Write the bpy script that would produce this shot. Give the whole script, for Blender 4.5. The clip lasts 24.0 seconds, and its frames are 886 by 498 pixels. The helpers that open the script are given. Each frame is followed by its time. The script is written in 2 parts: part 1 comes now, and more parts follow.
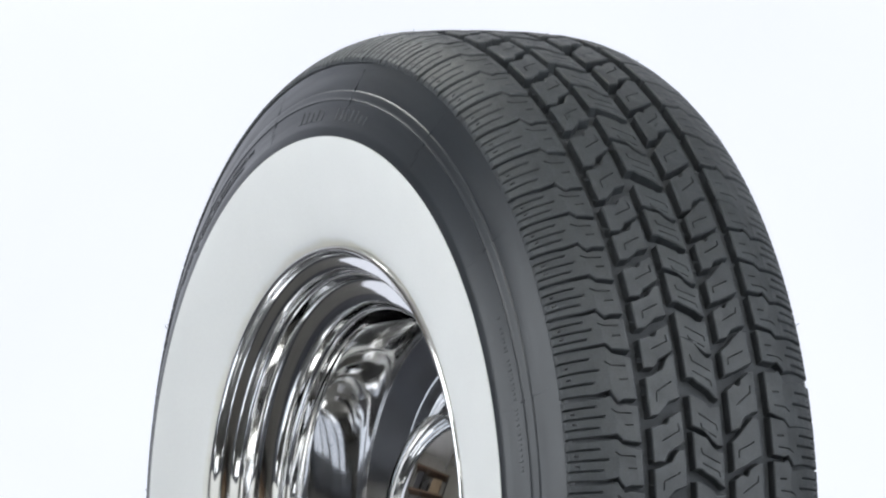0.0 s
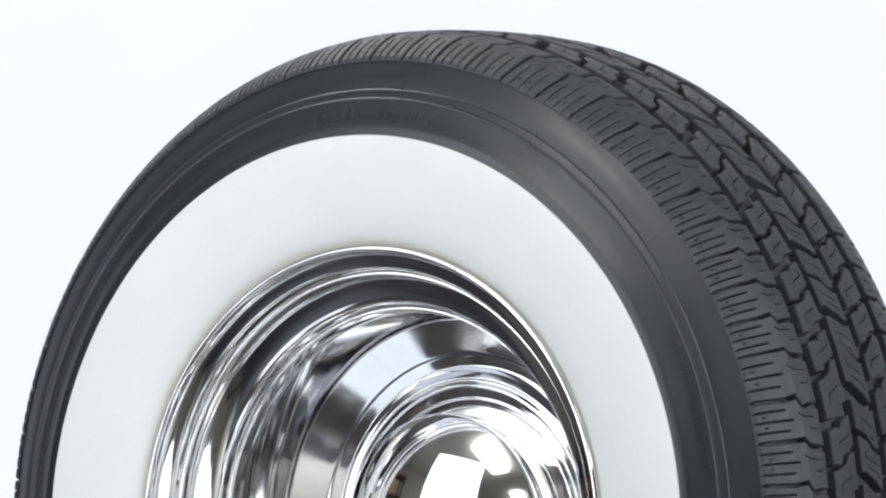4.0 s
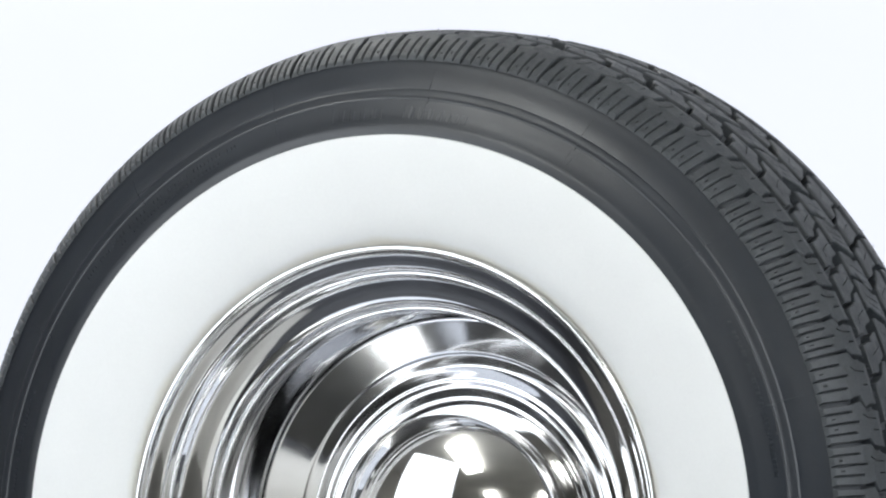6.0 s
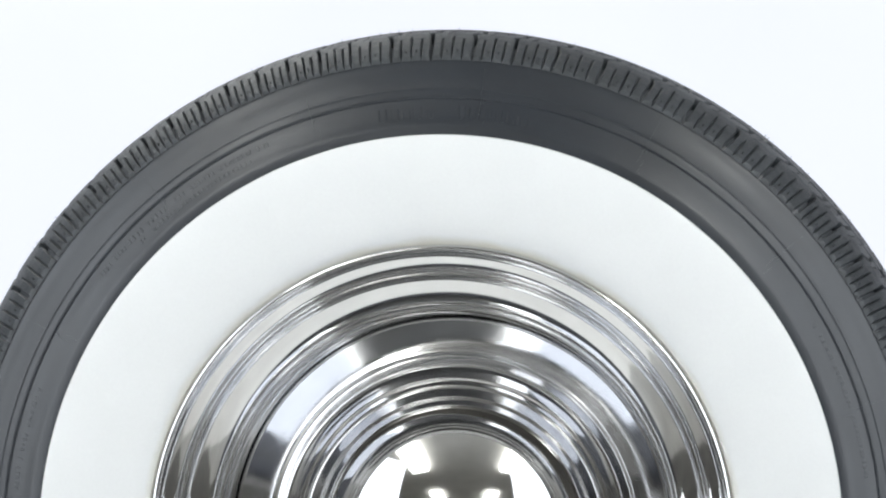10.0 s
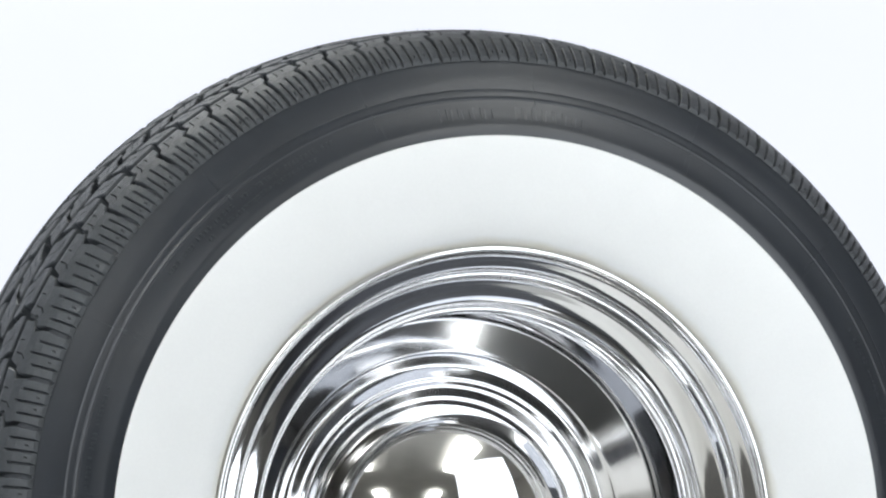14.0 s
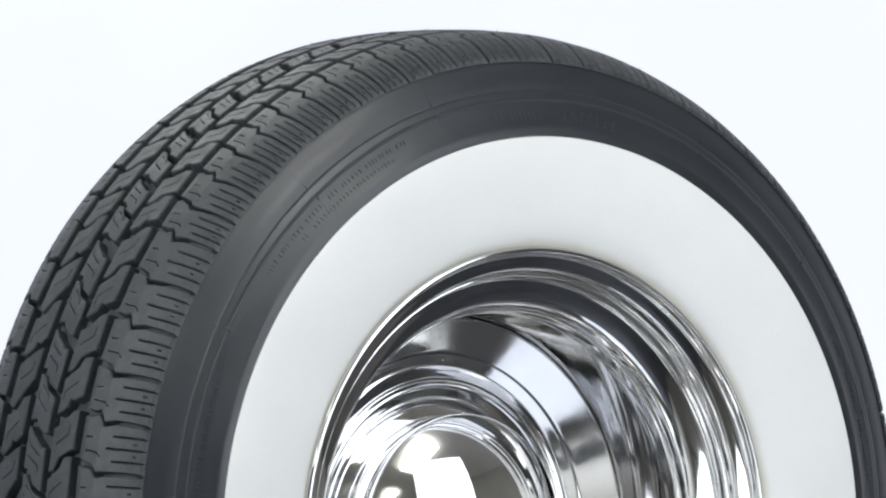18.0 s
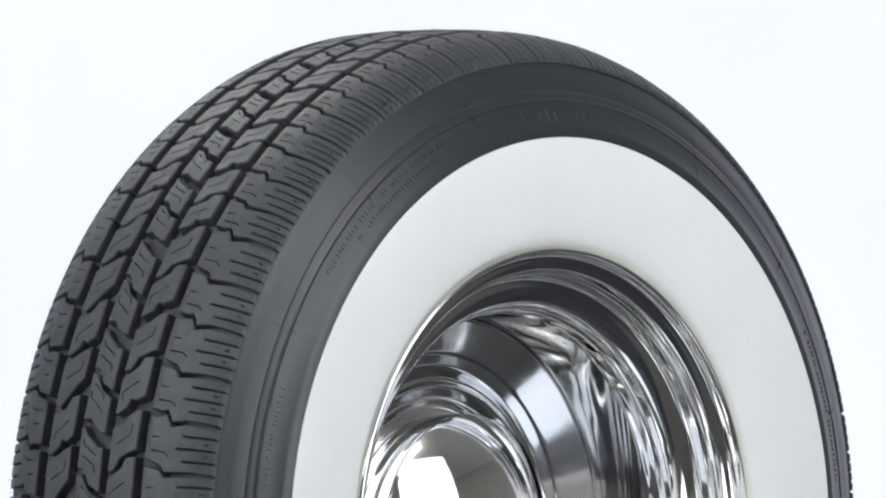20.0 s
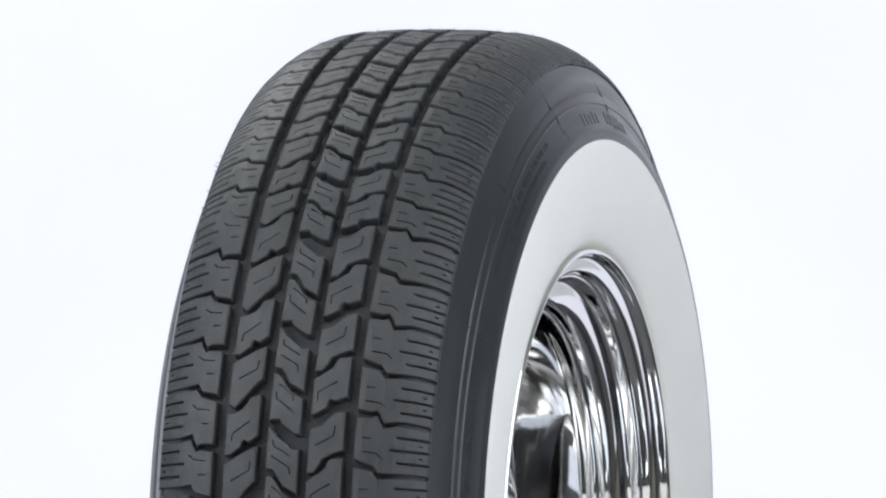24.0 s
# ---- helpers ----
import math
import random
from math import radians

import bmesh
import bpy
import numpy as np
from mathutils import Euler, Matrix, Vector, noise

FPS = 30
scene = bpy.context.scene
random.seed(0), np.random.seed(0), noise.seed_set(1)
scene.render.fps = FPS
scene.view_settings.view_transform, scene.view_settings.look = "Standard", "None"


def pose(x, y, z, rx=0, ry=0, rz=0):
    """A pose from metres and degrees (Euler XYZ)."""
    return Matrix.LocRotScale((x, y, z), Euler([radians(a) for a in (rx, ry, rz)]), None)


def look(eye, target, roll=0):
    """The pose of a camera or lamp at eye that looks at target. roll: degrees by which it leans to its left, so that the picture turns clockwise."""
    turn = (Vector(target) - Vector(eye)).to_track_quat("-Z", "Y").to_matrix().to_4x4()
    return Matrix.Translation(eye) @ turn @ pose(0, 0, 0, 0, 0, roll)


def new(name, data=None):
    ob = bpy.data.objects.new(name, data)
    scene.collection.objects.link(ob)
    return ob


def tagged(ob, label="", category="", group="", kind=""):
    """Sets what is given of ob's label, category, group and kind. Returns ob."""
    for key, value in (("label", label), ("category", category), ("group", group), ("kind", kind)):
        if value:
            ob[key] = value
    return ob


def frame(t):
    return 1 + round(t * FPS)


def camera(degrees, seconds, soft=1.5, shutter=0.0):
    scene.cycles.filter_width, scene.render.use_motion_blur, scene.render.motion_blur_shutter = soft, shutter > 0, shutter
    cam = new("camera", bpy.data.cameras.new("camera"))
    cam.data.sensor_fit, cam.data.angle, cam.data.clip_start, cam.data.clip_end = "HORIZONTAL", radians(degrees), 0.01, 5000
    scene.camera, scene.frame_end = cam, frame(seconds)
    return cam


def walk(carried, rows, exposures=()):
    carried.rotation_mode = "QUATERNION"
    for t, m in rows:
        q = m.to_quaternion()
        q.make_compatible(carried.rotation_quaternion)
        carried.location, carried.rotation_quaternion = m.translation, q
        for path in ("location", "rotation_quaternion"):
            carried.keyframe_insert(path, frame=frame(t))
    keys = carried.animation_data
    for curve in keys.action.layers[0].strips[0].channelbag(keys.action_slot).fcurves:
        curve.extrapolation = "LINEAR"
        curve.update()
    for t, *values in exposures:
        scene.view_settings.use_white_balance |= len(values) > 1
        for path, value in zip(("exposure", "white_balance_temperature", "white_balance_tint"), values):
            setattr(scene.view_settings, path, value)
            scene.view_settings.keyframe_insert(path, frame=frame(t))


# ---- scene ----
# ---------- camera: a long lens on a tripod, nine metres from the wheel ----------
R = 0.3693                      # tyre's outer radius
CAM_Y, CAM_Z = -9.000, 0.030 + R + -0.0198
PITCH, PAN = radians(1.458), radians(-0.0854)
cam = camera(4.1052, 24.0, soft=2.2)
eye = Vector((0.0, CAM_Y, CAM_Z))
aim = eye + Vector((math.sin(PAN) * math.cos(PITCH), math.cos(PAN) * math.cos(PITCH), math.sin(PITCH)))
ROLL = 0.608
walk(cam, [(0.0, look(eye, aim, ROLL)), (24.0, look(eye, aim, ROLL))], exposures=[(0.0, 0.0), (24.0, 0.0)])

# seconds and degrees by which the wheel has turned on its upright axis
TURNS = [
    (0, -63.19), (0.5, -58.90), (1, -54.91), (1.5, -51.69), (2, -49.20), (2.5, -46.41), (4.5, -34.88), (5, -31.59),
    (5.5, -28.84), (6, -26.22), (6.5, -23.36), (7, -20.06), (7.5, -17.03), (8, -14.45), (8.5, -12.08), (9, -9.34),
    (9.5, -7.08), (10, -4.48), (10.5, -1.00), (12.5, 11.95), (13, 14.31), (13.5, 16.24), (14, 18.03), (14.5, 19.61),
    (15, 21.13), (15.5, 22.71), (16, 24.55), (16.5, 26.81), (17, 29.66), (17.5, 33.44), (18, 37.65), (18.5, 41.06),
    (20.5, 49.22), (21, 51.28), (21.5, 54.17), (22, 57.79), (22.5, 61.58), (23, 65.39), (23.5, 69.36), (24, 72.76),
]
LEAN = 0.543                     # the wheel leans a little towards its face
OX, OY = -0.0046, 0.0138

# ---------- world: a closed studio, so hardly any light from outside ----------
world = bpy.data.worlds.new("world")
scene.world = world
world.use_nodes = True
world.node_tree.nodes["Background"].inputs["Color"].default_value = (0.5, 0.55, 0.6, 1)
world.node_tree.nodes["Background"].inputs["Strength"].default_value = 0.05

SOFTBOX_GLOW = 3.0
TUBE_GLOW = 8.0
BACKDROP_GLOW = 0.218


# ---------- materials ----------
def material(name, colour, rough=0.5, metal=0.0, grain=0.0, grain_size=400.0, bump=0.0, bump_size=300.0,
             stain=0.0, stain_size=12.0, rough_var=0.0, emit=0.0, emit_colour=None, spec=0.5, piece=0.0):
    m = bpy.data.materials.new(name)
    m.use_nodes = True
    nt = m.node_tree
    b = nt.nodes["Principled BSDF"]
    b.inputs["Base Color"].default_value = (*colour, 1)
    b.inputs["Roughness"].default_value = rough
    b.inputs["Metallic"].default_value = metal
    b.inputs["Specular IOR Level"].default_value = spec
    co = nt.nodes.new("ShaderNodeTexCoord")

    def tex(size, detail):
        n = nt.nodes.new("ShaderNodeTexNoise")
        n.inputs["Scale"].default_value = size
        n.inputs["Detail"].default_value = detail
        nt.links.new(co.outputs["Object"], n.inputs["Vector"])
        return n

    last = None
    if grain or stain or piece:
        mix = nt.nodes.new("ShaderNodeHueSaturation")
        mix.inputs["Color"].default_value = (*colour, 1)
        total = None
        for amount, node in ((grain, tex(grain_size, 3.0) if grain else None), (stain, tex(stain_size, 4.0) if stain else None),
                             (piece, nt.nodes.new("ShaderNodeObjectInfo") if piece else None)):
            if not amount:
                continue
            r = nt.nodes.new("ShaderNodeMapRange")
            r.inputs["From Min"].default_value, r.inputs["From Max"].default_value = (0.0, 1.0) if amount == piece and node.type == "OBJECT_INFO" else (0.3, 0.7)
            r.inputs["To Min"].default_value, r.inputs["To Max"].default_value = 1 - amount, 1 + amount
            nt.links.new(node.outputs["Random" if node.type == "OBJECT_INFO" else "Fac"], r.inputs["Value"])
            if total is None:
                total = r.outputs["Result"]
            else:
                mul = nt.nodes.new("ShaderNodeMath")
                mul.operation = "MULTIPLY"
                nt.links.new(total, mul.inputs[0])
                nt.links.new(r.outputs["Result"], mul.inputs[1])
                total = mul.outputs[0]
        nt.links.new(total, mix.inputs["Value"])
        nt.links.new(mix.outputs["Color"], b.inputs["Base Color"])
    if rough_var:
        n = tex(stain_size * 2.5, 5.0)
        r = nt.nodes.new("ShaderNodeMapRange")
        r.inputs["From Min"].default_value, r.inputs["From Max"].default_value = 0.3, 0.7
        r.inputs["To Min"].default_value, r.inputs["To Max"].default_value = rough - rough_var, rough + rough_var
        nt.links.new(n.outputs["Fac"], r.inputs["Value"])
        nt.links.new(r.outputs["Result"], b.inputs["Roughness"])
    if bump:
        n = tex(bump_size, 3.0)
        bp = nt.nodes.new("ShaderNodeBump")
        bp.inputs["Strength"].default_value = bump
        bp.inputs["Distance"].default_value = 0.001
        nt.links.new(n.outputs["Fac"], bp.inputs["Height"])
        nt.links.new(bp.outputs["Normal"], b.inputs["Normal"])
    if emit:
        b.inputs["Emission Color"].default_value = (*(emit_colour or colour), 1)
        b.inputs["Emission Strength"].default_value = emit
    return m


RUBBER = material("tread_rubber", (0.034, 0.0385, 0.0435), 0.50, grain=0.22, grain_size=650, bump=0.4, bump_size=1100, stain=0.2, stain_size=55, rough_var=0.09, piece=0.07)
# paler than the block rubber: the colour lifts the shade in the grooves
LIFTED_GROOVE = material("lifted_groove_rubber", (0.064, 0.068, 0.074), 0.9, grain=0.15, grain_size=700, stain=0.15, stain_size=40, spec=0.2, bump=0.4, bump_size=900)
SIDEWALL = material("sidewall_rubber", (0.0198, 0.0234, 0.0295), 0.42, grain=0.06, grain_size=900, bump=0.08, bump_size=900, stain=0.10, stain_size=22, rough_var=0.07)
WHITE_RUBBER = material("white_rubber", (0.79, 0.80, 0.80), 0.45, grain=0.012, grain_size=500, stain=0.015, stain_size=18, bump=0.05, bump_size=500)
CHROME = material("chrome", (0.75, 0.75, 0.755), 0.05, metal=1.0, bump=0.002, bump_size=30, stain=0.03, stain_size=30)
SATIN_CHROME = material("worn_chrome", (0.73, 0.73, 0.74), 0.09, metal=1.0, bump=0.006, bump_size=24, stain=0.03, stain_size=30, rough_var=0.03)
# the paper is given a glow of its own in place of backdrop lamps
BACKDROP = material("glowing_backdrop_paper", (0.86, 0.88, 0.89), 0.9, stain=0.01, stain_size=3, emit=BACKDROP_GLOW, emit_colour=(1.0, 0.995, 1.085))
SHEET = material("grey_paper", (0.43, 0.428, 0.415), 0.8, grain=0.03, grain_size=60, stain=0.08, stain_size=3)
WHITE_PAPER = material("white_paper", (0.80, 0.80, 0.785), 0.8, grain=0.02, grain_size=60, stain=0.05, stain_size=4)
POLISHED = material("polished_metal", (0.34, 0.35, 0.375), 0.05, metal=1.0, grain=0.03, grain_size=30, stain=0.05, stain_size=7, rough_var=0.02, bump=0.004, bump_size=9)
FLOOR = material("studio_floor", (0.12, 0.118, 0.112), 0.6, grain=0.10, grain_size=40, stain=0.2, stain_size=3)
MAT = material("dark_mat", (0.030, 0.033, 0.042), 0.6, spec=0.4, grain=0.25, grain_size=40, stain=0.4, stain_size=6)
WALL = material("studio_wall", (0.40, 0.385, 0.35), 0.8, grain=0.03, grain_size=50, stain=0.06, stain_size=1.5)
CEILING = material("studio_ceiling", (0.80, 0.79, 0.745), 0.85, grain=0.03, grain_size=40, stain=0.06, stain_size=1.5)
DIFFUSER = material("softbox_diffuser", (0.9, 0.9, 0.9), 0.7, emit=SOFTBOX_GLOW, emit_colour=(0.925, 0.98, 1.03))
TUBE = material("lamp_tube", (0.9, 0.9, 0.88), 0.5, emit=TUBE_GLOW, emit_colour=(0.97, 0.985, 0.96))
BLACK_CLOTH = material("black_cloth", (0.02, 0.02, 0.02), 0.8, grain=0.2, grain_size=300)
BLACK_METAL = material("black_metal", (0.03, 0.03, 0.032), 0.4, metal=0.0, stain=0.1)
BROWN_BOARD = material("brown_board", (0.16, 0.10, 0.065), 0.7, grain=0.12, grain_size=60, stain=0.1, stain_size=8)
CARTON = material("cardboard", (0.30, 0.22, 0.14), 0.8, grain=0.08, grain_size=90, stain=0.1, stain_size=6)
DARK_CARTON = material("dark_box", (0.035, 0.033, 0.034), 0.6, grain=0.1, grain_size=60, stain=0.15, stain_size=6)
WHITE_METAL = material("white_enamel", (0.7, 0.69, 0.66), 0.4, stain=0.04)


def smear(m, low, high, dark):
    """Streaks along the rolling direction, in gloss and tone: angle and radius about the axle drive the noise."""
    nt = m.node_tree
    b = nt.nodes["Principled BSDF"]
    co, sep = nt.nodes.new("ShaderNodeTexCoord"), nt.nodes.new("ShaderNodeSeparateXYZ")
    nt.links.new(co.outputs["Object"], sep.inputs[0])

    def maths(op, a, c):
        n = nt.nodes.new("ShaderNodeMath")
        n.operation = op
        for i, v in enumerate((a, c)):
            if isinstance(v, (int, float)):
                n.inputs[i].default_value = v
            else:
                nt.links.new(v, n.inputs[i])
        return n.outputs[0]

    z = maths("SUBTRACT", sep.outputs["Z"], R)
    rad = maths("SQRT", maths("ADD", maths("MULTIPLY", sep.outputs["X"], sep.outputs["X"]), maths("MULTIPLY", z, z)), 0.0)
    ang = maths("ARCTAN2", sep.outputs["X"], z)
    comb = nt.nodes.new("ShaderNodeCombineXYZ")
    nt.links.new(maths("MULTIPLY", ang, 3.2), comb.inputs[0])
    nt.links.new(maths("MULTIPLY", rad, 130.0), comb.inputs[1])
    n = nt.nodes.new("ShaderNodeTexNoise")
    n.inputs["Scale"].default_value, n.inputs["Detail"].default_value = 1.0, 4.0
    nt.links.new(comb.outputs[0], n.inputs["Vector"])
    r = nt.nodes.new("ShaderNodeMapRange")
    r.inputs["From Min"].default_value, r.inputs["From Max"].default_value = 0.35, 0.65
    r.inputs["To Min"].default_value, r.inputs["To Max"].default_value = low, high
    nt.links.new(n.outputs["Fac"], r.inputs["Value"])
    nt.links.new(r.outputs["Result"], b.inputs["Roughness"])
    old = b.inputs["Base Color"].links[0].from_socket
    hue = nt.nodes.new("ShaderNodeHueSaturation")
    t = nt.nodes.new("ShaderNodeMapRange")
    t.inputs["From Min"].default_value, t.inputs["From Max"].default_value = 0.3, 0.7
    t.inputs["To Min"].default_value, t.inputs["To Max"].default_value = 1 + dark, 1 - dark
    nt.links.new(n.outputs["Fac"], t.inputs["Value"])
    nt.links.new(t.outputs["Result"], hue.inputs["Value"])
    nt.links.new(old, hue.inputs["Color"])
    nt.links.new(hue.outputs["Color"], b.inputs["Base Color"])


def bead_grime(m, tint, inner, outer):
    """Cream-coloured grime along the bead: it fades with the radius and is broken up by noise."""
    nt = m.node_tree
    b = nt.nodes["Principled BSDF"]
    old = b.inputs["Base Color"].links[0].from_socket
    co, sub, length = nt.nodes.new("ShaderNodeTexCoord"), nt.nodes.new("ShaderNodeVectorMath"), nt.nodes.new("ShaderNodeVectorMath")
    flat = nt.nodes.new("ShaderNodeVectorMath")
    flat.operation, sub.operation, length.operation = "MULTIPLY", "SUBTRACT", "LENGTH"
    flat.inputs[1].default_value = (1, 0, 1)
    sub.inputs[1].default_value = (0, 0, R)
    nt.links.new(co.outputs["Object"], flat.inputs[0])
    nt.links.new(flat.outputs[0], sub.inputs[0])
    nt.links.new(sub.outputs[0], length.inputs[0])
    n, add = nt.nodes.new("ShaderNodeTexNoise"), nt.nodes.new("ShaderNodeMath")
    n.inputs["Scale"].default_value, n.inputs["Detail"].default_value = 45.0, 4.0
    nt.links.new(co.outputs["Object"], n.inputs["Vector"])
    add.operation = "MULTIPLY_ADD"
    add.inputs[1].default_value = 0.008
    nt.links.new(n.outputs["Fac"], add.inputs[0])
    nt.links.new(length.outputs["Value"], add.inputs[2])
    r = nt.nodes.new("ShaderNodeMapRange")
    r.inputs["From Min"].default_value, r.inputs["From Max"].default_value = inner + 0.004, outer + 0.004
    r.inputs["To Min"].default_value, r.inputs["To Max"].default_value = 0.55, 0.0
    nt.links.new(add.outputs[0], r.inputs["Value"])
    mix = nt.nodes.new("ShaderNodeMix")
    mix.data_type = "RGBA"
    mix.inputs[7].default_value = (*tint, 1)
    nt.links.new(r.outputs["Result"], mix.inputs[0])
    nt.links.new(old, mix.inputs[6])
    nt.links.new(mix.outputs[2], b.inputs["Base Color"])


bead_grime(WHITE_RUBBER, (0.66, 0.62, 0.50), 0.2118, 0.2170)
smear(SIDEWALL, 0.28, 0.38, 0.05)


# ---------- mesh helpers ----------
def part(name, bm, mat, parent=None, label="", smooth=None):
    me = bpy.data.meshes.new(name)
    bm.to_mesh(me)
    bm.free()
    me.materials.append(mat)
    if smooth is not None:
        for p in me.polygons:
            p.use_smooth = True
        me.set_sharp_from_angle(angle=radians(smooth))
    ob = new(name, me)
    ob.parent = parent
    if label:
        tagged(ob, label)
    return ob


def box(bm, lo, hi, m=None):
    made = bmesh.ops.create_cube(bm, size=1.0)["verts"]
    for v in made:
        v.co = Vector([(lo[i] + hi[i]) / 2 + v.co[i] * (hi[i] - lo[i]) for i in range(3)])
        if m:
            v.co = m @ v.co
    return made


def on_wheel(r, phi, y):
    """A point of the wheel: radius, angle from the top, place along the axle (the face is at -y)."""
    return Vector((r * math.sin(phi), y, R + r * math.cos(phi)))


def revolve(profile, segs=288):
    """A ring about the axle from (radius, outward offset) pairs."""
    bm = bmesh.new()
    rings = []
    for k in range(segs):
        a = 2 * math.pi * k / segs
        rings.append([bm.verts.new(on_wheel(r, a, -h)) for r, h in profile])
    n = len(profile)
    for k in range(segs):
        p, q = rings[k], rings[(k + 1) % segs]
        for i in range(n - 1):
            j = (i + 1) % n
            bm.faces.new((p[i], p[j], q[j], q[i]))
    bmesh.ops.recalc_face_normals(bm, faces=bm.faces)
    return bm


def rounded(points, steps=4, radius=0.003):
    """A profile with its corners rounded off."""
    pts = [Vector(p) for p in points]
    out = [tuple(pts[0])]
    for i in range(1, len(pts) - 1):
        a, b, c = pts[i - 1], pts[i], pts[i + 1]
        d = min(radius, (a - b).length * 0.45, (c - b).length * 0.45)
        p, q = b + (a - b).normalized() * d, b + (c - b).normalized() * d
        for k in range(steps + 1):
            s = k / steps
            out.append(tuple(p * (1 - s) ** 2 + b * 2 * s * (1 - s) + q * s * s))
    out.append(tuple(pts[-1]))
    return out


# ---------- the studio: floor, walls, ceiling, backdrop ----------
def slab(name, lo, hi, mat, label, category):
    bm = bmesh.new()
    box(bm, lo, hi)
    return tagged(part(name, bm, mat), label, category, kind="structure")


X0, X1, Y0, Y1, H, Z0 = -4.2, 4.2, -11.0, 3.4, 2.60, 0.0
slab("floor", (X0, Y0, Z0 - 0.1), (X1, Y1, Z0), FLOOR, "grey concrete studio floor", "floor")
slab("floor_mat", (-1.7, -0.926, 0.0), (1.7, 1.59, 0.003), MAT, "dark blue mottled mat under the turntable", "mat")
slab("floor_sheet", (-1.3, -2.4, 0.0), (1.3, -0.930, 0.004), SHEET, "pale grey paper sheet on the floor before the turntable", "floor sheet")
slab("paper_sheet", (-0.62, -2.3, 0.006), (0.58, -0.885, 0.008), WHITE_PAPER, "white paper sheet on the floor before the turntable", "paper sheet")
slab("ceiling", (X0, Y0, H), (X1, Y1, H + 0.1), CEILING, "plain warm grey studio ceiling", "ceiling")
slab("wall_west", (X0 - 0.15, Y0, Z0), (X0, Y1, H), WALL, "plain beige studio wall", "wall")
slab("wall_east", (X1, Y0, Z0), (X1 + 0.15, Y1, H), WALL, "plain beige studio wall", "wall")
slab("wall_south", (X0 - 0.15, Y0 - 0.15, Z0), (X1 + 0.15, Y0, H), WALL, "plain beige studio wall behind the camera", "wall")
slab("wall_north", (X0 - 0.15, Y1, Z0), (X1 + 0.15, Y1 + 0.15, H), WALL, "plain beige studio wall behind the backdrop", "wall")

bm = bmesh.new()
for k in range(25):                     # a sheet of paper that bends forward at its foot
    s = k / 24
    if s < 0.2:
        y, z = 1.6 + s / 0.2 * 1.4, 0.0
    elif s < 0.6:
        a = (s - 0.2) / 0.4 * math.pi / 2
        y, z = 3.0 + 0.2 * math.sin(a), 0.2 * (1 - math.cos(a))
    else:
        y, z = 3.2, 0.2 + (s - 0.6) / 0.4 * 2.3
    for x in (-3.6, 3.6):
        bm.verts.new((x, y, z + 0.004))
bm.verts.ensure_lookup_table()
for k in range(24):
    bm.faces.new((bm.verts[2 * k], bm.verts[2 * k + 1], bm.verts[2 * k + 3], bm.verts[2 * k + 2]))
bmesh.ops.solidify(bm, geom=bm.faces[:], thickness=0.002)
tagged(part("backdrop", bm, BACKDROP, smooth=40), "white seamless paper backdrop that glows by itself", "backdrop", kind="structure")
bm = bmesh.new()
bmesh.ops.create_cone(bm, segments=192, radius1=0.74, radius2=0.74, depth=0.027, cap_ends=True)
bmesh.ops.translate(bm, verts=bm.verts, vec=(0, 0, 0.003 + 0.0135))
bmesh.ops.bevel(bm, geom=[e for e in bm.edges if abs(e.verts[0].co.z - e.verts[1].co.z) < 1e-5], offset=0.004, segments=2, affect="EDGES")
tagged(part("turntable", bm, POLISHED, smooth=40), "low round turntable of polished dark metal under the wheel", "turntable")



# ---------- lamps ----------
def make_softbox(m, w, h):
    root = new("softbox")
    root.matrix_basis = m
    bm = bmesh.new()
    box(bm, (-w / 2, -0.01, -h / 2), (w / 2, 0.0, h / 2))
    part("diffuser", bm, DIFFUSER, root, "glowing white cloth front")
    bm = bmesh.new()
    f = [bm.verts.new((sx * w / 2 * 1.02, 0.012, sz * h / 2 * 1.02)) for sx, sz in ((-1, -1), (1, -1), (1, 1), (-1, 1))]
    b = [bm.verts.new((sx * 0.10, 0.5, sz * 0.10)) for sx, sz in ((-1, -1), (1, -1), (1, 1), (-1, 1))]
    for i in range(4):
        j = (i + 1) % 4
        bm.faces.new((f[i], f[j], b[j], b[i]))
    bm.faces.new(b)
    bm.faces.new(f[::-1])
    bmesh.ops.recalc_face_normals(bm, faces=bm.faces)
    part("housing", bm, BLACK_CLOTH, root, "black tapered cloth housing")
    return tagged(root, "large glowing rectangular softbox on a stand", "softbox", group="softboxes beside the wheel")


def make_stand(m, top):
    root = new("light_stand")
    root.matrix_basis = m
    bm = bmesh.new()
    bmesh.ops.create_cone(bm, segments=16, radius1=0.016, radius2=0.014, depth=top - 0.05, cap_ends=True)
    bmesh.ops.translate(bm, verts=bm.verts, vec=(0, 0, 0.05 + (top - 0.05) / 2))
    part("pole", bm, BLACK_METAL, root, smooth=40)
    for k in range(3):
        a = math.radians(120 * k + 30)
        bm = bmesh.new()
        d = Vector((math.cos(a), math.sin(a), 0))
        s, e = Vector((0, 0, 0.45)), d * 0.42 + Vector((0, 0, 0.012))
        bmesh.ops.create_cone(bm, segments=12, radius1=0.011, radius2=0.011, depth=(e - s).length, cap_ends=True)
        bmesh.ops.transform(bm, verts=bm.verts, matrix=Matrix.Translation((s + e) / 2) @ (e - s).to_track_quat("Z", "Y").to_matrix().to_4x4())
        part("leg", bm, BLACK_METAL, root, smooth=40)
    return tagged(root, "black metal light stand with three legs", "light stand", group="stands of the softboxes")


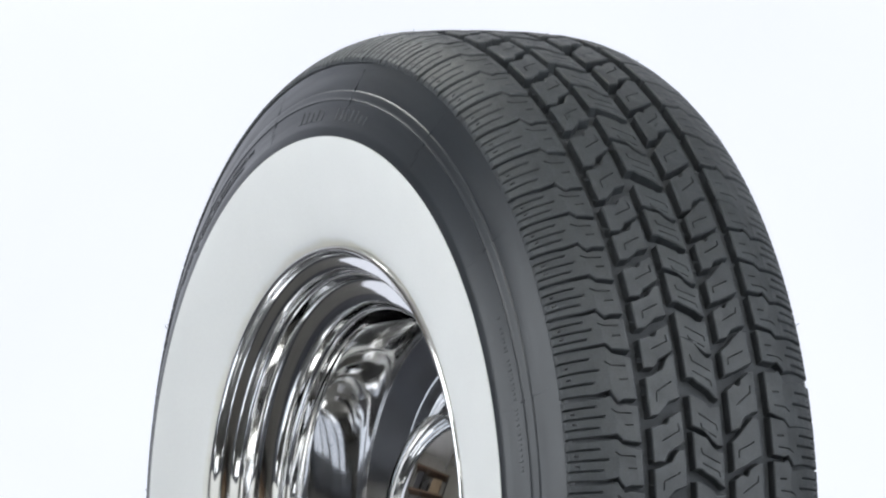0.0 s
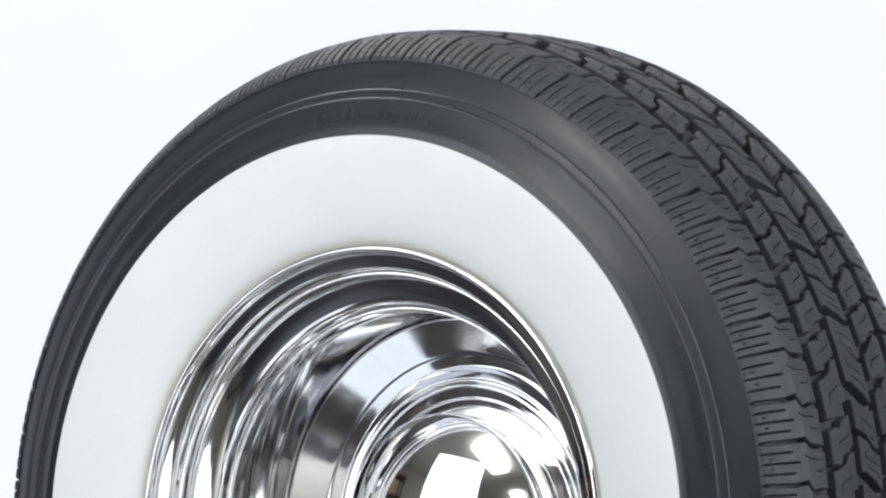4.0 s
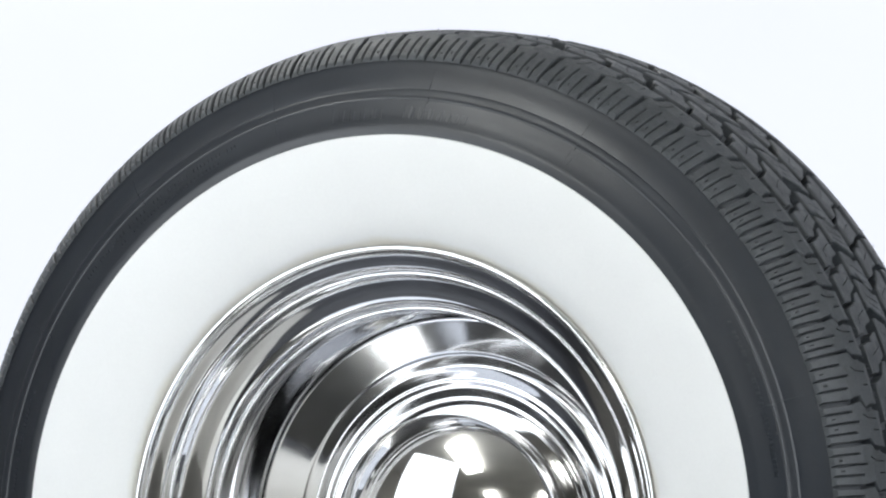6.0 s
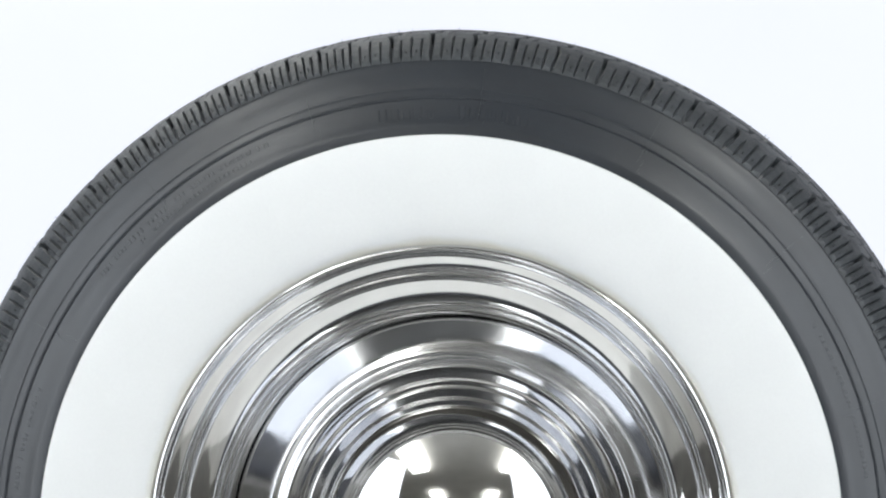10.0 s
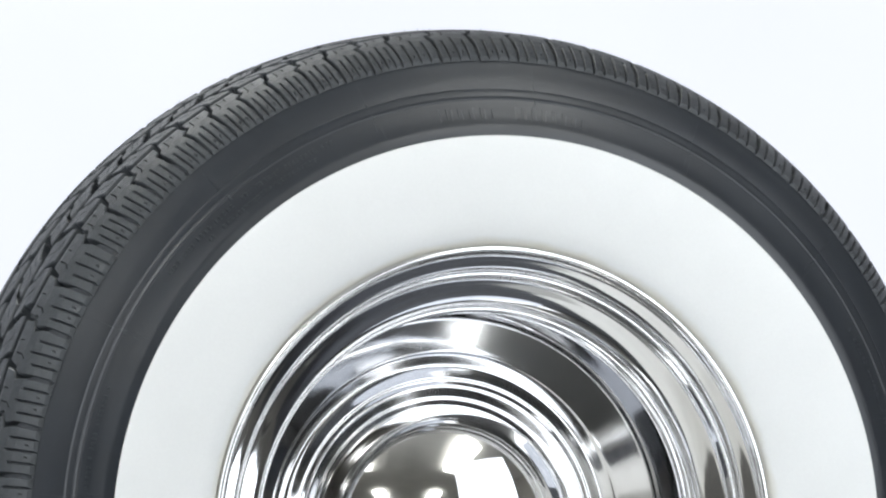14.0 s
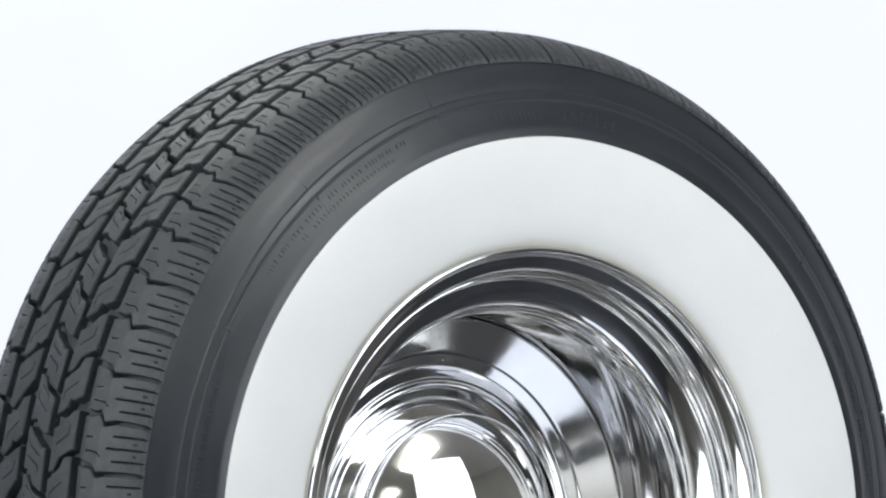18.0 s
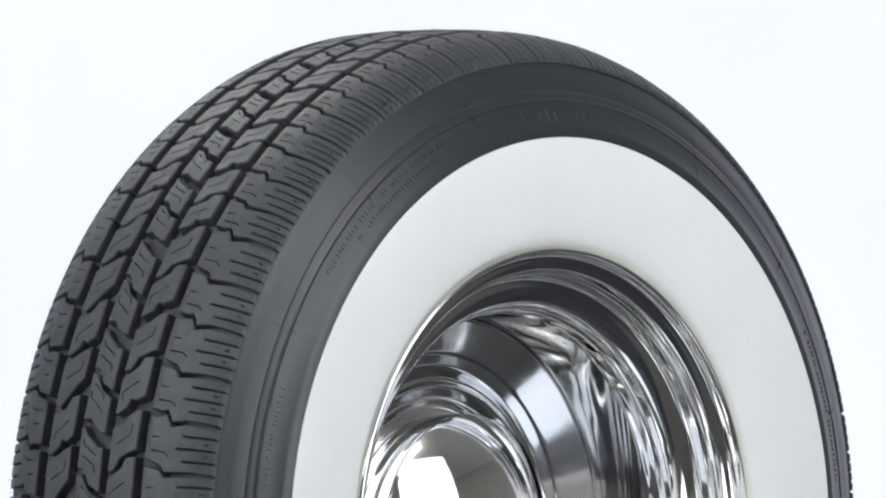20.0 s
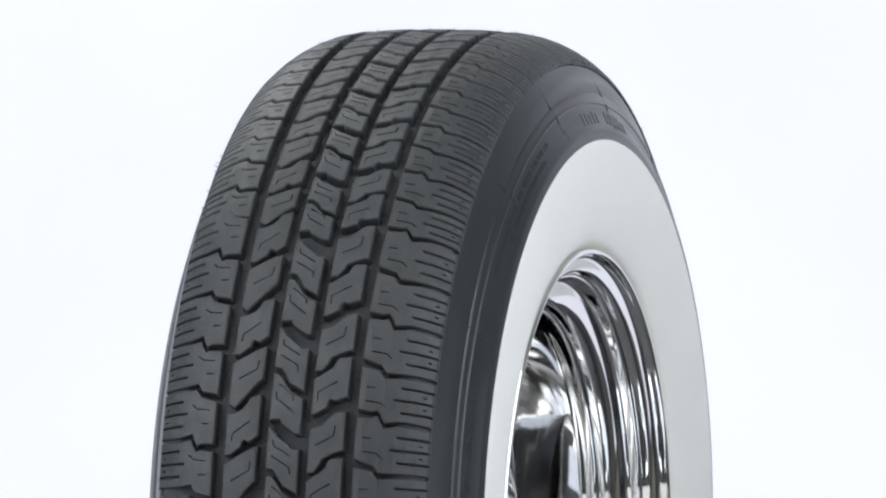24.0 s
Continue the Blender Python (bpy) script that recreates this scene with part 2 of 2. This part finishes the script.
# each softbox faces the wheel: place of its middle, width and height
for cx, cy, cz, w, h in ((-1.23, -0.77, 0.91, 0.97, 1.36), (1.09, -0.95, 0.91, 0.97, 1.36)):
    make_softbox(pose(cx, cy, cz, 0, 0, math.degrees(math.atan2(cx, -cy)) + 180), w, h)
    back = Vector((cx, cy, 0)).normalized() * 0.56
    make_stand(pose(cx + back.x, cy + back.y, Z0), 0.91 - Z0)


def make_ceiling_light(m, length):
    root = new("ceiling_light")
    root.matrix_basis = m
    bm = bmesh.new()
    box(bm, (-0.20, -length / 2 + 0.08, -0.05), (0.20, length / 2 - 0.08, 0.0))
    bmesh.ops.bevel(bm, geom=bm.edges[:], offset=0.008, segments=2, affect="EDGES")
    part("housing", bm, WHITE_METAL, root)
    bm = bmesh.new()
    box(bm, (-0.27, -length / 2, -0.16), (0.27, length / 2, -0.05))
    bmesh.ops.bevel(bm, geom=bm.edges[:], offset=0.006, segments=2, affect="EDGES")
    part("diffuser", bm, TUBE, root, "glowing diffuser")
    return tagged(root, "white ceiling lamp with a glowing diffuser", "ceiling light", group="ceiling lights")


for x, y in ((-1.42, -1.87), (1.42, -1.87), (-1.42, -5.3), (1.42, -5.3), (-1.0, 1.5)):
    make_ceiling_light(pose(x, y, H), 1.5)

# what stands beside the backdrop: a storage shelf with boxes, and a beam under the ceiling
def make_shelf(m, long, deep, high):
    root = new("storage_shelf")
    root.matrix_basis = m
    for x in (0.0, deep - 0.04):
        for y in (0.0, long / 2, long - 0.04):
            bm = bmesh.new()
            box(bm, (x, y, 0.0), (x + 0.04, y + 0.04, high))
            part("upright", bm, BLACK_METAL, root)
    for z in (0.12, 0.75, 1.38, 1.96):
        bm = bmesh.new()
        box(bm, (0.0, 0.0, z), (deep, long, z + 0.04))
        part("shelf", bm, BROWN_BOARD, root, "brown fibreboard shelf")
    return tagged(root, "black metal storage shelf with brown boards", "shelf")


def make_carton(m, wide, deep, high, mat, label):
    bm = bmesh.new()
    box(bm, (0, 0, 0), (deep, wide, high))
    bmesh.ops.bevel(bm, geom=bm.edges[:], offset=0.006, segments=2, affect="EDGES")
    ob = part("carton", bm, mat)
    ob.matrix_basis = m
    return tagged(ob, label, "box", group="cartons on the shelf")


SHELF_X, SHELF_Y = -4.15, 0.2
make_shelf(pose(SHELF_X, SHELF_Y, 0), 2.8, 0.5, 2.0)
for y, z, wide, high, dark in ((0.1, 0.16, 0.55, 0.40, 0), (0.8, 0.16, 0.45, 0.50, 1), (1.6, 0.16, 0.60, 0.45, 1), (0.15, 0.79, 0.50, 0.35, 1), (0.85, 0.79, 0.40, 0.48, 0),
                               (1.5, 0.79, 0.70, 0.30, 1), (0.3, 1.42, 0.60, 0.40, 0), (1.1, 1.42, 0.35, 0.30, 1), (1.7, 1.42, 0.60, 0.45, 1)):
    make_carton(pose(SHELF_X + 0.06, SHELF_Y + y, z), wide, 0.36, high, DARK_CARTON if dark else CARTON,
                "dark closed storage box on a shelf" if dark else "plain brown cardboard box on a shelf")
slab("ceiling_beam", (X0, 0.6, H - 0.22), (-1.9, 0.78, H), WHITE_METAL, "pale boxed beam under the ceiling", "beam")

# ---------- the wheel ----------
wheel = tagged(new("wheel"), "chrome car wheel with a wide whitewall tyre, standing upright", "wheel")

# tread surface: radius over the distance from the middle
CROWN = [(0.0, 0.3693), (0.030, 0.3688), (0.055, 0.3672), (0.068, 0.3648), (0.077, 0.3617), (0.085, 0.3578), (0.092, 0.3532), (0.100, 0.3464)]
DEPTH = 0.0084


def crown(w):
    return float(np.interp(abs(w), [c[0] for c in CROWN], [c[1] for c in CROWN]))


WW_R, WW_H = 0.2903, 0.1235
face = [(WW_R, WW_H), (0.2960, 0.1226), (0.2980, 0.1217), (0.2994, 0.1209), (0.3004, 0.1203), (0.3060, 0.1174), (0.3120, 0.1148), (0.3157, 0.1132), (0.3163, 0.1134), (0.3170, 0.1133), (0.3176, 0.1125),
        (0.3195, 0.1117), (0.3226, 0.1103), (0.3233, 0.1098), (0.3238, 0.1089), (0.3275, 0.1075), (0.3340, 0.1042), (0.3376, 0.1022), (0.3406, 0.1006), (0.3424, 0.0997), (0.3436, 0.0990), (0.3449, 0.0982), (0.3449, 0.0966)]
base = [(crown(w) - DEPTH * float(np.interp(abs(w), [0.070, 0.082, 0.095], [1.0, 0.42, 0.36])), -w) for w in np.linspace(-0.095, 0.095, 41)]
back = [(r, -h) for r, h in face[::-1]] + [(0.27, -0.1180), (0.24, -0.1140), (0.215, -0.1090), (0.205, -0.100)]
tyre = part("tyre", revolve(face + base[:1] + [(r - 0.002, h) for r, h in base[1:-1]] + base[-1:] + back, 360), SIDEWALL, wheel, "black rubber tyre with deep tread", smooth=35)
part("tread_floor", revolve(base, 360), LIFTED_GROOVE, tyre, "dull rubber floor of the tread grooves, coloured lighter to lift their shade", smooth=35)
white = [(0.2080, 0.1035), (0.2102, 0.1078), (0.2123, 0.1124), (0.2150, 0.1148), (0.2190, 0.1167), (0.2260, 0.1187), (0.2350, 0.1203), (0.2500, 0.1222), (0.2650, 0.1235), (0.2780, 0.1243), (0.2870, 0.1242), (0.2898, 0.1239), (0.2903, 0.1228)]
part("whitewall", revolve(white, 288), WHITE_RUBBER, tyre, "wide clean white sidewall band", smooth=50)

# chrome: barrel with steps, dished disc with ridges, domed cap
lip = [(0.2070, 0.1000), (0.2106, 0.1058), (0.2114, 0.1108), (0.2109, 0.1138), (0.2094, 0.1152), (0.2076, 0.1152), (0.2061, 0.1132), (0.2053, 0.1102), (0.2040, 0.1076), (0.2020, 0.1069), (0.1985, 0.1059), (0.1947, 0.1046),
       (0.1934, 0.1018), (0.1924, 0.0984), (0.1912, 0.0974), (0.1902, 0.0978), (0.1893, 0.0964), (0.1884, 0.0898), (0.1870, 0.0872), (0.1845, 0.0865), (0.1800, 0.0853), (0.1755, 0.0839), (0.1725, 0.0827), (0.1702, 0.0811),
       (0.1684, 0.0780), (0.1675, 0.0726), (0.1662, 0.0714), (0.1652, 0.0716), (0.1643, 0.0700), (0.1634, 0.0640), (0.1622, 0.0600), (0.1618, 0.0480), (0.1612, 0.0250), (0.1602, 0.0060)]
part("rim", revolve(rounded(lip, 4, 0.003), 360), CHROME, wheel, "polished chrome rim with stepped barrel", smooth=60)
disc = [(0.1604, 0.0060), (0.1598, 0.0095), (0.1582, 0.0105), (0.1560, 0.0091), (0.1520, 0.0066), (0.1480, 0.0041), (0.1440, 0.0016), (0.1400, -0.0009), (0.1360, -0.0034), (0.1346, -0.0042), (0.1334, -0.0045), (0.1324, -0.0049), (0.1290, -0.0070), (0.1256, -0.0091),
        (0.1244, -0.0091), (0.1230, -0.0086), (0.1212, -0.0078), (0.1185, -0.0061), (0.1160, -0.0046), (0.1150, -0.0047), (0.1142, -0.0049), (0.1134, -0.0048), (0.1110, -0.0034), (0.1098, -0.0030), (0.1084, -0.0036), (0.1050, -0.0058), (0.1022, -0.0076), (0.1014, -0.0076),
        (0.1006, -0.0072), (0.0998, -0.0073), (0.0985, -0.0081), (0.0960, -0.0098), (0.0946, -0.0100), (0.0936, -0.0097), (0.0918, -0.0097), (0.0860, -0.0097)]
part("wheel_disc", revolve(rounded(disc, 4, 0.003), 360), SATIN_CHROME, wheel, "dished chrome disc with raised rings", smooth=60)
DOME_R, DOME_C = 0.152, -0.0955
dome = [(0.0889, -0.0101), (0.0896, 0.0258), (0.0892, 0.0275)]
for k in range(41):
    r = 0.0886 * (1 - k / 40)
    dome.append((max(r, 0.00002), DOME_C + math.sqrt(DOME_R ** 2 - r * r)))
part("hub_cap", revolve(dome, 256), CHROME, wheel, "smooth domed chrome hub cap", smooth=60)


# ---------- tread blocks ----------
def ribbon(line, width):
    """A thin closed outline round an open line."""
    pts = [Vector(p) for p in line]
    left, right = [], []
    for i, p in enumerate(pts):
        d = Vector((0, 0))
        if i:
            d += (p - pts[i - 1]).normalized()
        if i < len(pts) - 1:
            d += (pts[i + 1] - p).normalized()
        d.normalize()
        n = Vector((-d.y, d.x)) * width / 2
        left.append(p + n)
        right.append(p - n)
    return left + right[::-1]


def shrink(loop, d):
    pts = [Vector(p) for p in loop]
    area = sum(pts[i].x * pts[(i + 1) % len(pts)].y - pts[(i + 1) % len(pts)].x * pts[i].y for i in range(len(pts)))
    sign = 1 if area > 0 else -1
    out = []
    for i, p in enumerate(pts):
        a, b = (p - pts[i - 1]).normalized(), (pts[(i + 1) % len(pts)] - p).normalized()
        n1, n2 = Vector((-a.y, a.x)) * sign, Vector((-b.y, b.x)) * sign
        n = (n1 + n2)
        n = n / max(0.5, n.length_squared / 2)
        out.append(p + n * d)
    return out


def block_mesh(name, outline, sipes, pitch):
    """One block of the tread, with its cuts: outline and cuts in pitches along and metres across. It lies at the top of the wheel, about the axle."""
    arc = pitch * R
    loop = [Vector((a * arc, w)) for a, w in outline]
    bm = bmesh.new()
    top = [bm.verts.new((p.x, p.y, 0)) for p in shrink(loop, 0.0011)]
    edges = [bm.edges.new((top[i], top[(i + 1) % len(top)])) for i in range(len(top))]
    holes = []
    for line, width in sipes:
        hole = [bm.verts.new((p.x, p.y, 0)) for p in ribbon([(a * arc, w) for a, w in line], width)]
        edges += [bm.edges.new((hole[i], hole[(i + 1) % len(hole)])) for i in range(len(hole))]
        holes.append(hole)
    bmesh.ops.triangle_fill(bm, use_beauty=True, use_dissolve=False, edges=edges)
    rings = [top, [bm.verts.new((p.x, p.y, -0.0009)) for p in shrink(loop, 0.0004)], [bm.verts.new((p.x, p.y, -0.0026 if abs(p.y) > 0.097 else -DEPTH - 0.001)) for p in shrink(loop, -0.0002)]]
    for p, q in zip(rings, rings[1:]):
        for i in range(len(p)):
            j = (i + 1) % len(p)
            bm.faces.new((p[i], p[j], q[j], q[i]))
    for hole in holes:
        low = [bm.verts.new((v.co.x, v.co.y, -0.0036)) for v in hole]
        for i in range(len(hole)):
            j = (i + 1) % len(hole)
            bm.faces.new((hole[i], hole[j], low[j], low[i]))
    ws = [p.y for p in loop]
    for w, _ in CROWN[1:]:
        for s in (-w, w):
            if min(ws) < s < max(ws):
                bmesh.ops.bisect_plane(bm, geom=bm.verts[:] + bm.edges[:] + bm.faces[:], plane_co=(0, s, 0), plane_no=(0, 1, 0))
    bmesh.ops.recalc_face_normals(bm, faces=bm.faces)
    for v in bm.verts:
        a, w, d = v.co.x / R, v.co.y, v.co.z
        r = crown(w) + d
        v.co = (r * math.sin(a), w, r * math.cos(a))
    me = bpy.data.meshes.new(name)
    bm.to_mesh(me)
    bm.free()
    me.materials.append(RUBBER)
    return me


CUT = 0.0009
# edges of the blocks along the cross grooves, in pitches along and millimetres across; two kinds of groove take turns
RIB_FAR = (([(0.20, 45.5), (0.11, 40), (0.33, 33), (0.40, 31), (0.51, 28), (0.71, 21)], [(1.04, 45.5), (1.18, 37), (1.31, 29), (1.40, 21)], [(0.71, 39), (0.91, 26), (1.09, 25.5)]),
           ([(0.19, 45.5), (0.19, 41), (0.35, 33.5), (0.46, 32), (0.48, 31), (0.44, 27), (0.59, 21)], [(1.02, 45.5), (1.04, 40), (1.13, 34), (1.22, 31.5), (1.35, 29.5), (1.42, 21)], [(0.48, 40.5), (0.62, 40), (0.88, 27.5)]))
RIB_NEAR = (([(0.0, -16.2), (0.02, -20), (0.15, -27.5), (0.26, -28.5), (0.31, -30), (0.29, -34), (0.38, -42)], [(0.73, -16.2), (0.99, -29.5), (1.11, -31), (1.19, -33.5), (1.20, -42)], [(0.29, -21), (0.46, -20.3), (0.69, -34)]),
            ([(-0.14, -16.2), (-0.11, -22), (0.01, -25), (0.15, -27.5), (0.28, -37), (0.32, -42)], [(0.75, -16.2), (0.84, -26), (0.95, -29), (1.10, -35), (1.12, -42)], [(0.42, -22), (0.62, -34.7), (0.82, -35.3)]))
MIDDLE = (([(-0.12, 14), (-0.10, 10), (-0.10, 6), (-0.18, 4.5), (-0.29, -1), (-0.38, -6), (-0.38, -10)], [(0.84, 14), (0.82, 9), (0.71, 5), (0.52, 2), (0.35, -10)], [(0.46, 10), (0.33, 9.2), (0.06, -4)]),
          ([(-0.06, 14), (-0.08, 9), (-0.20, 5), (-0.38, 1.5), (-0.54, -10)], [(0.80, 14), (0.74, 10.5), (0.59, 6), (0.44, -2), (0.36, -5), (0.35, -10)], [(0.21, 10), (-0.01, -3.6), (-0.14, -4.3)]))
# a second cut in each centre block
CENTRE_CUT = ([(0.62, 8.6), (0.39, -2.4), (0.29, -3.0)], [(0.52, 9.5), (0.41, 8.8), (0.20, -4)])
# middle line and half width of the grooves of the shoulders
SHOULDER = ([(0.08, -49.6, 0.060), (0.05, -60, 0.040), (0.09, -64, 0.030), (-0.03, -67, 0.034), (-0.15, -69, 0.032), (-0.09, -79, 0.030), (-0.10, -88, 0.030), (-0.12, -99.5, 0.028)],
            [(0.10, -49.6, 0.060), (0.0, -63.5, 0.036), (-0.15, -67.5, 0.040), (-0.13, -76, 0.032), (-0.12, -88, 0.030), (-0.13, -99.5, 0.028)])
SHOULDER_CUTS = [([(0.60, -55), (0.595, -61.5)], CUT), ([(0.33, -55.5), (0.30, -66), (0.21, -70)], CUT), ([(0.255, -93), (0.255, -95.4)], 0.0011), ([(0.505, -92.5), (0.505, -95.2)], 0.0011)]
# the foot of a shoulder block: three slits run in from it, the middle one the longest
FOOT = [(0.03, -99.2)]
for at, top in ((0.13, -80), (0.38, -75), (0.63, -79)):
    FOOT += [(at - 0.006, -99.2), (at - 0.003, top), (at + 0.003, top), (at + 0.006, -99.2)]
FOOT.append((0.78, -99.2))


def shoulder(low, high, flip):
    a = [(c + d, w) for c, w, d in low]
    b = [(1 + c - d, w) for c, w, d in high]
    loop, cuts = a + FOOT + b[::-1], SHOULDER_CUTS
    if flip:        # the far shoulder is the near one turned half round, and moved on
        def turned(line):
            return [(1.42 - p, 99.5 - (99.5 + w) * 0.92) for p, w in line]

        loop, cuts = turned(loop), [(turned(line), width) for line, width in cuts]
    return loop, cuts


def metres(line):
    return [(p, w / 1000) for p, w in line]


def rows_of_tread(variant):
    out = [shoulder(SHOULDER[variant], SHOULDER[1 - variant], False)]
    for rib in (RIB_NEAR, MIDDLE, RIB_FAR):
        low, high, sipe = rib[variant]
        cuts = [(sipe, CUT)] + ([(CENTRE_CUT[variant], CUT)] if rib is MIDDLE else [])
        out.append((low + high[::-1], cuts))
    out.append(shoulder(SHOULDER[variant], SHOULDER[1 - variant], True))
    return [(metres(loop), [(metres(line), width) for line, width in cuts]) for loop, cuts in out]


PITCHES = {"S": 3.78, "N": 4.30, "M": 4.85, "L": 5.70}
# the order of the shorter and longer pitches over the upper half
ORDER = "LLLLLL" + "NNN" + "SSSSSSSS" + "MMMMM" + "LLLLLL" + "NNNNN" + "L" + "MMM"
START = -88.4
NAMES = ("shoulder_block", "tread_block", "centre_block", "tread_block", "shoulder_block")
meshes = {}
for key, deg in PITCHES.items():
    for variant in (0, 1):
        for i, (outline, sipes) in enumerate(rows_of_tread(variant)):
            meshes[key, variant, i] = block_mesh(NAMES[i], outline, sipes, radians(deg))
phi = START
for k, key in enumerate(ORDER):
    slip = 1.35 * min(1.0, max(0.0, (phi - 2) / 16))        # the ribs run ahead of the shoulders on one half
    for i in range(5):
        ob = new(NAMES[i], meshes[key, k % 2, i])
        ob.parent = tyre
        ob.matrix_basis = pose(0, 0, R, 0, phi + (slip if i in (1, 2, 3) else 0), 0)
    phi += PITCHES[key]
END = phi
# the lower half, which stays out of view, in one mesh
left = 360 + START - END
count = round(left / 4.9)
coords, polys = [], []
for k in range(count):
    m = pose(0, 0, R, 0, END + left * k / count, 0)
    for i in range(5):
        me = meshes["M", k % 2, i]
        n = len(coords)
        coords += [m @ v.co for v in me.vertices]
        polys += [[n + j for j in p.vertices] for p in me.polygons]
me = bpy.data.meshes.new("tread")
me.from_pydata(coords, [], polys)
me.materials.append(RUBBER)
ob = new("tread", me)
ob.parent = tyre
tagged(ob, "the rest of the black tread blocks", kind="stuff")


# ---------- sidewall: mould seams, worn lettering, rubber hairs ----------
def side_h(r):
    return float(np.interp(r, [p[0] for p in face[:-2]], [p[1] for p in face[:-2]]))


def side_bar(bm, phi, r0, r1, width, lift):
    """A low raised bar on the sidewall that runs outwards from r0 to r1."""
    steps = 4
    rows = []
    for k in range(steps + 1):
        r = r0 + (r1 - r0) * k / steps
        h = side_h(r)
        half = width / 2 / r
        rows.append([bm.verts.new(on_wheel(r, phi - half, -h + 0.0006)), bm.verts.new(on_wheel(r, phi - half * 0.62, -h - lift)),
                     bm.verts.new(on_wheel(r, phi + half * 0.62, -h - lift)), bm.verts.new(on_wheel(r, phi + half, -h + 0.0006))])
    for p, q in zip(rows, rows[1:]):
        for i in range(3):
            bm.faces.new((p[i], p[i + 1], q[i + 1], q[i]))
    bm.faces.new(rows[0])
    bm.faces.new(rows[-1])
    bmesh.ops.recalc_face_normals(bm, faces=bm.faces)


for k in range(16):
    bm = bmesh.new()
    a = radians(4.6 + 22.5 * k)
    side_bar(bm, a, 0.3050, 0.3392, 0.0006, 0.00015)
    side_bar(bm, a + 0.004, 0.3135, 0.3180, 0.0022, 0.0006)
    side_bar(bm, a + 0.012, 0.2990, 0.3080, 0.0006, 0.0002)
    part("mould_seam", bm, SIDEWALL, tyre, "thin raised mould seam")
rng = random.Random(5)
# a word of five and a word of seven raised black shapes
for first, last, n in ((-9.2, -1.2, 5), (1.6, 11.6, 7)):
    for k in range(n):
        a = first + (last - first) * (k + 0.5) / n
        bm = bmesh.new()
        tall = 0.0088 if k == 0 else rng.choice((0.0062, 0.0066, 0.0082))
        side_bar(bm, radians(a), 0.3020, 0.3020 + tall, radians((last - first) / n) * 0.306 * 0.84, 0.0005)
        part("raised_bar", bm, SIDEWALL, tyre, "raised black rubber shape")
for first, last, r0, r1 in ((-53, -24, 0.3085, 0.3118), (-46, -27, 0.3025, 0.3055), (-84, -70, 0.3085, 0.3115), (60, 82, 0.3085, 0.3112)):
    a = first
    bm = bmesh.new()
    while a < last:
        w = rng.choice((0.45, 0.55, 0.6))
        if rng.random() < 0.85:
            side_bar(bm, radians(a), r0, r1 - rng.random() * 0.0006, radians(w) * 0.31 * 0.7, 0.0006)
        a += w * 1.25
    tagged(part("small_bar", bm, SIDEWALL, tyre, "line of small raised black marks"), kind="stuff")

hairs = bmesh.new()
for k in range(230):
    a = radians(rng.uniform(-90, 90))
    w = rng.choice((-0.0985, -0.07, -0.05, -0.03, -0.012, 0.012, 0.03, 0.05, 0.075, 0.0985)) + rng.uniform(-0.003, 0.003)
    w = max(-0.0995, min(0.0995, w))
    p = on_wheel(crown(w) - 0.001, a, w)
    out = (on_wheel(1.0, a, 0) - Vector((0, 0, R))).normalized() + Vector((rng.uniform(-0.5, 0.5), rng.uniform(-0.5, 0.5) + w * 6, rng.uniform(-0.5, 0.5)))
    out.normalize()
    bend = Vector((rng.uniform(-1, 1), rng.uniform(-1, 1), rng.uniform(-1, 1))) * 0.0012
    long = rng.uniform(0.0012, 0.0030)
    side = out.orthogonal().normalized() * 0.00033
    other = out.cross(side)
    rings = []
    for s in (0.0, 0.55, 1.0):
        c = p + out * long * s + bend * s * s
        t = 1 - 0.5 * s
        rings.append([hairs.verts.new(c + side * t), hairs.verts.new(c - side * 0.5 * t + other * 0.87 * t), hairs.verts.new(c - side * 0.5 * t - other * 0.87 * t)])
    for u, v in zip(rings, rings[1:]):
        for i in range(3):
            hairs.faces.new((u[i], u[(i + 1) % 3], v[(i + 1) % 3], v[i]))
for k in range(300):                    # threads that bridge the long grooves
    a = radians(rng.uniform(-90, 90))
    w = rng.choice((-0.0425, -0.013, 0.0175, 0.0485))
    d = rng.uniform(0.001, 0.005)
    p, q = on_wheel(crown(w) - d, a, w - 0.0036), on_wheel(crown(w) - d - 0.001, a + rng.uniform(-0.004, 0.004), w - 0.0036 + rng.uniform(0.002, 0.007))
    side = (q - p).orthogonal().normalized() * 0.0004
    other = (q - p).normalized().cross(side)
    u = [hairs.verts.new(p + side), hairs.verts.new(p - side * 0.5 + other * 0.87), hairs.verts.new(p - side * 0.5 - other * 0.87)]
    v = [hairs.verts.new(q + side * 0.6), hairs.verts.new(q - side * 0.3 + other * 0.5), hairs.verts.new(q - side * 0.3 - other * 0.5)]
    for i in range(3):
        hairs.faces.new((u[i], u[(i + 1) % 3], v[(i + 1) % 3], v[i]))
tagged(part("rubber_hairs", hairs, RUBBER, tyre, "short rubber moulding hairs"), kind="stuff")


# ---------- what moves ----------
def motions():
    foot = Matrix.Translation((OX, OY + R * math.sin(radians(LEAN)), R * (1 - math.cos(radians(LEAN))) + 0.030)) @ pose(0, 0, 0, LEAN, 0, 0)
    walk(wheel, [(t, pose(0, 0, 0, 0, 0, a) @ foot) for t, a in TURNS])


motions()
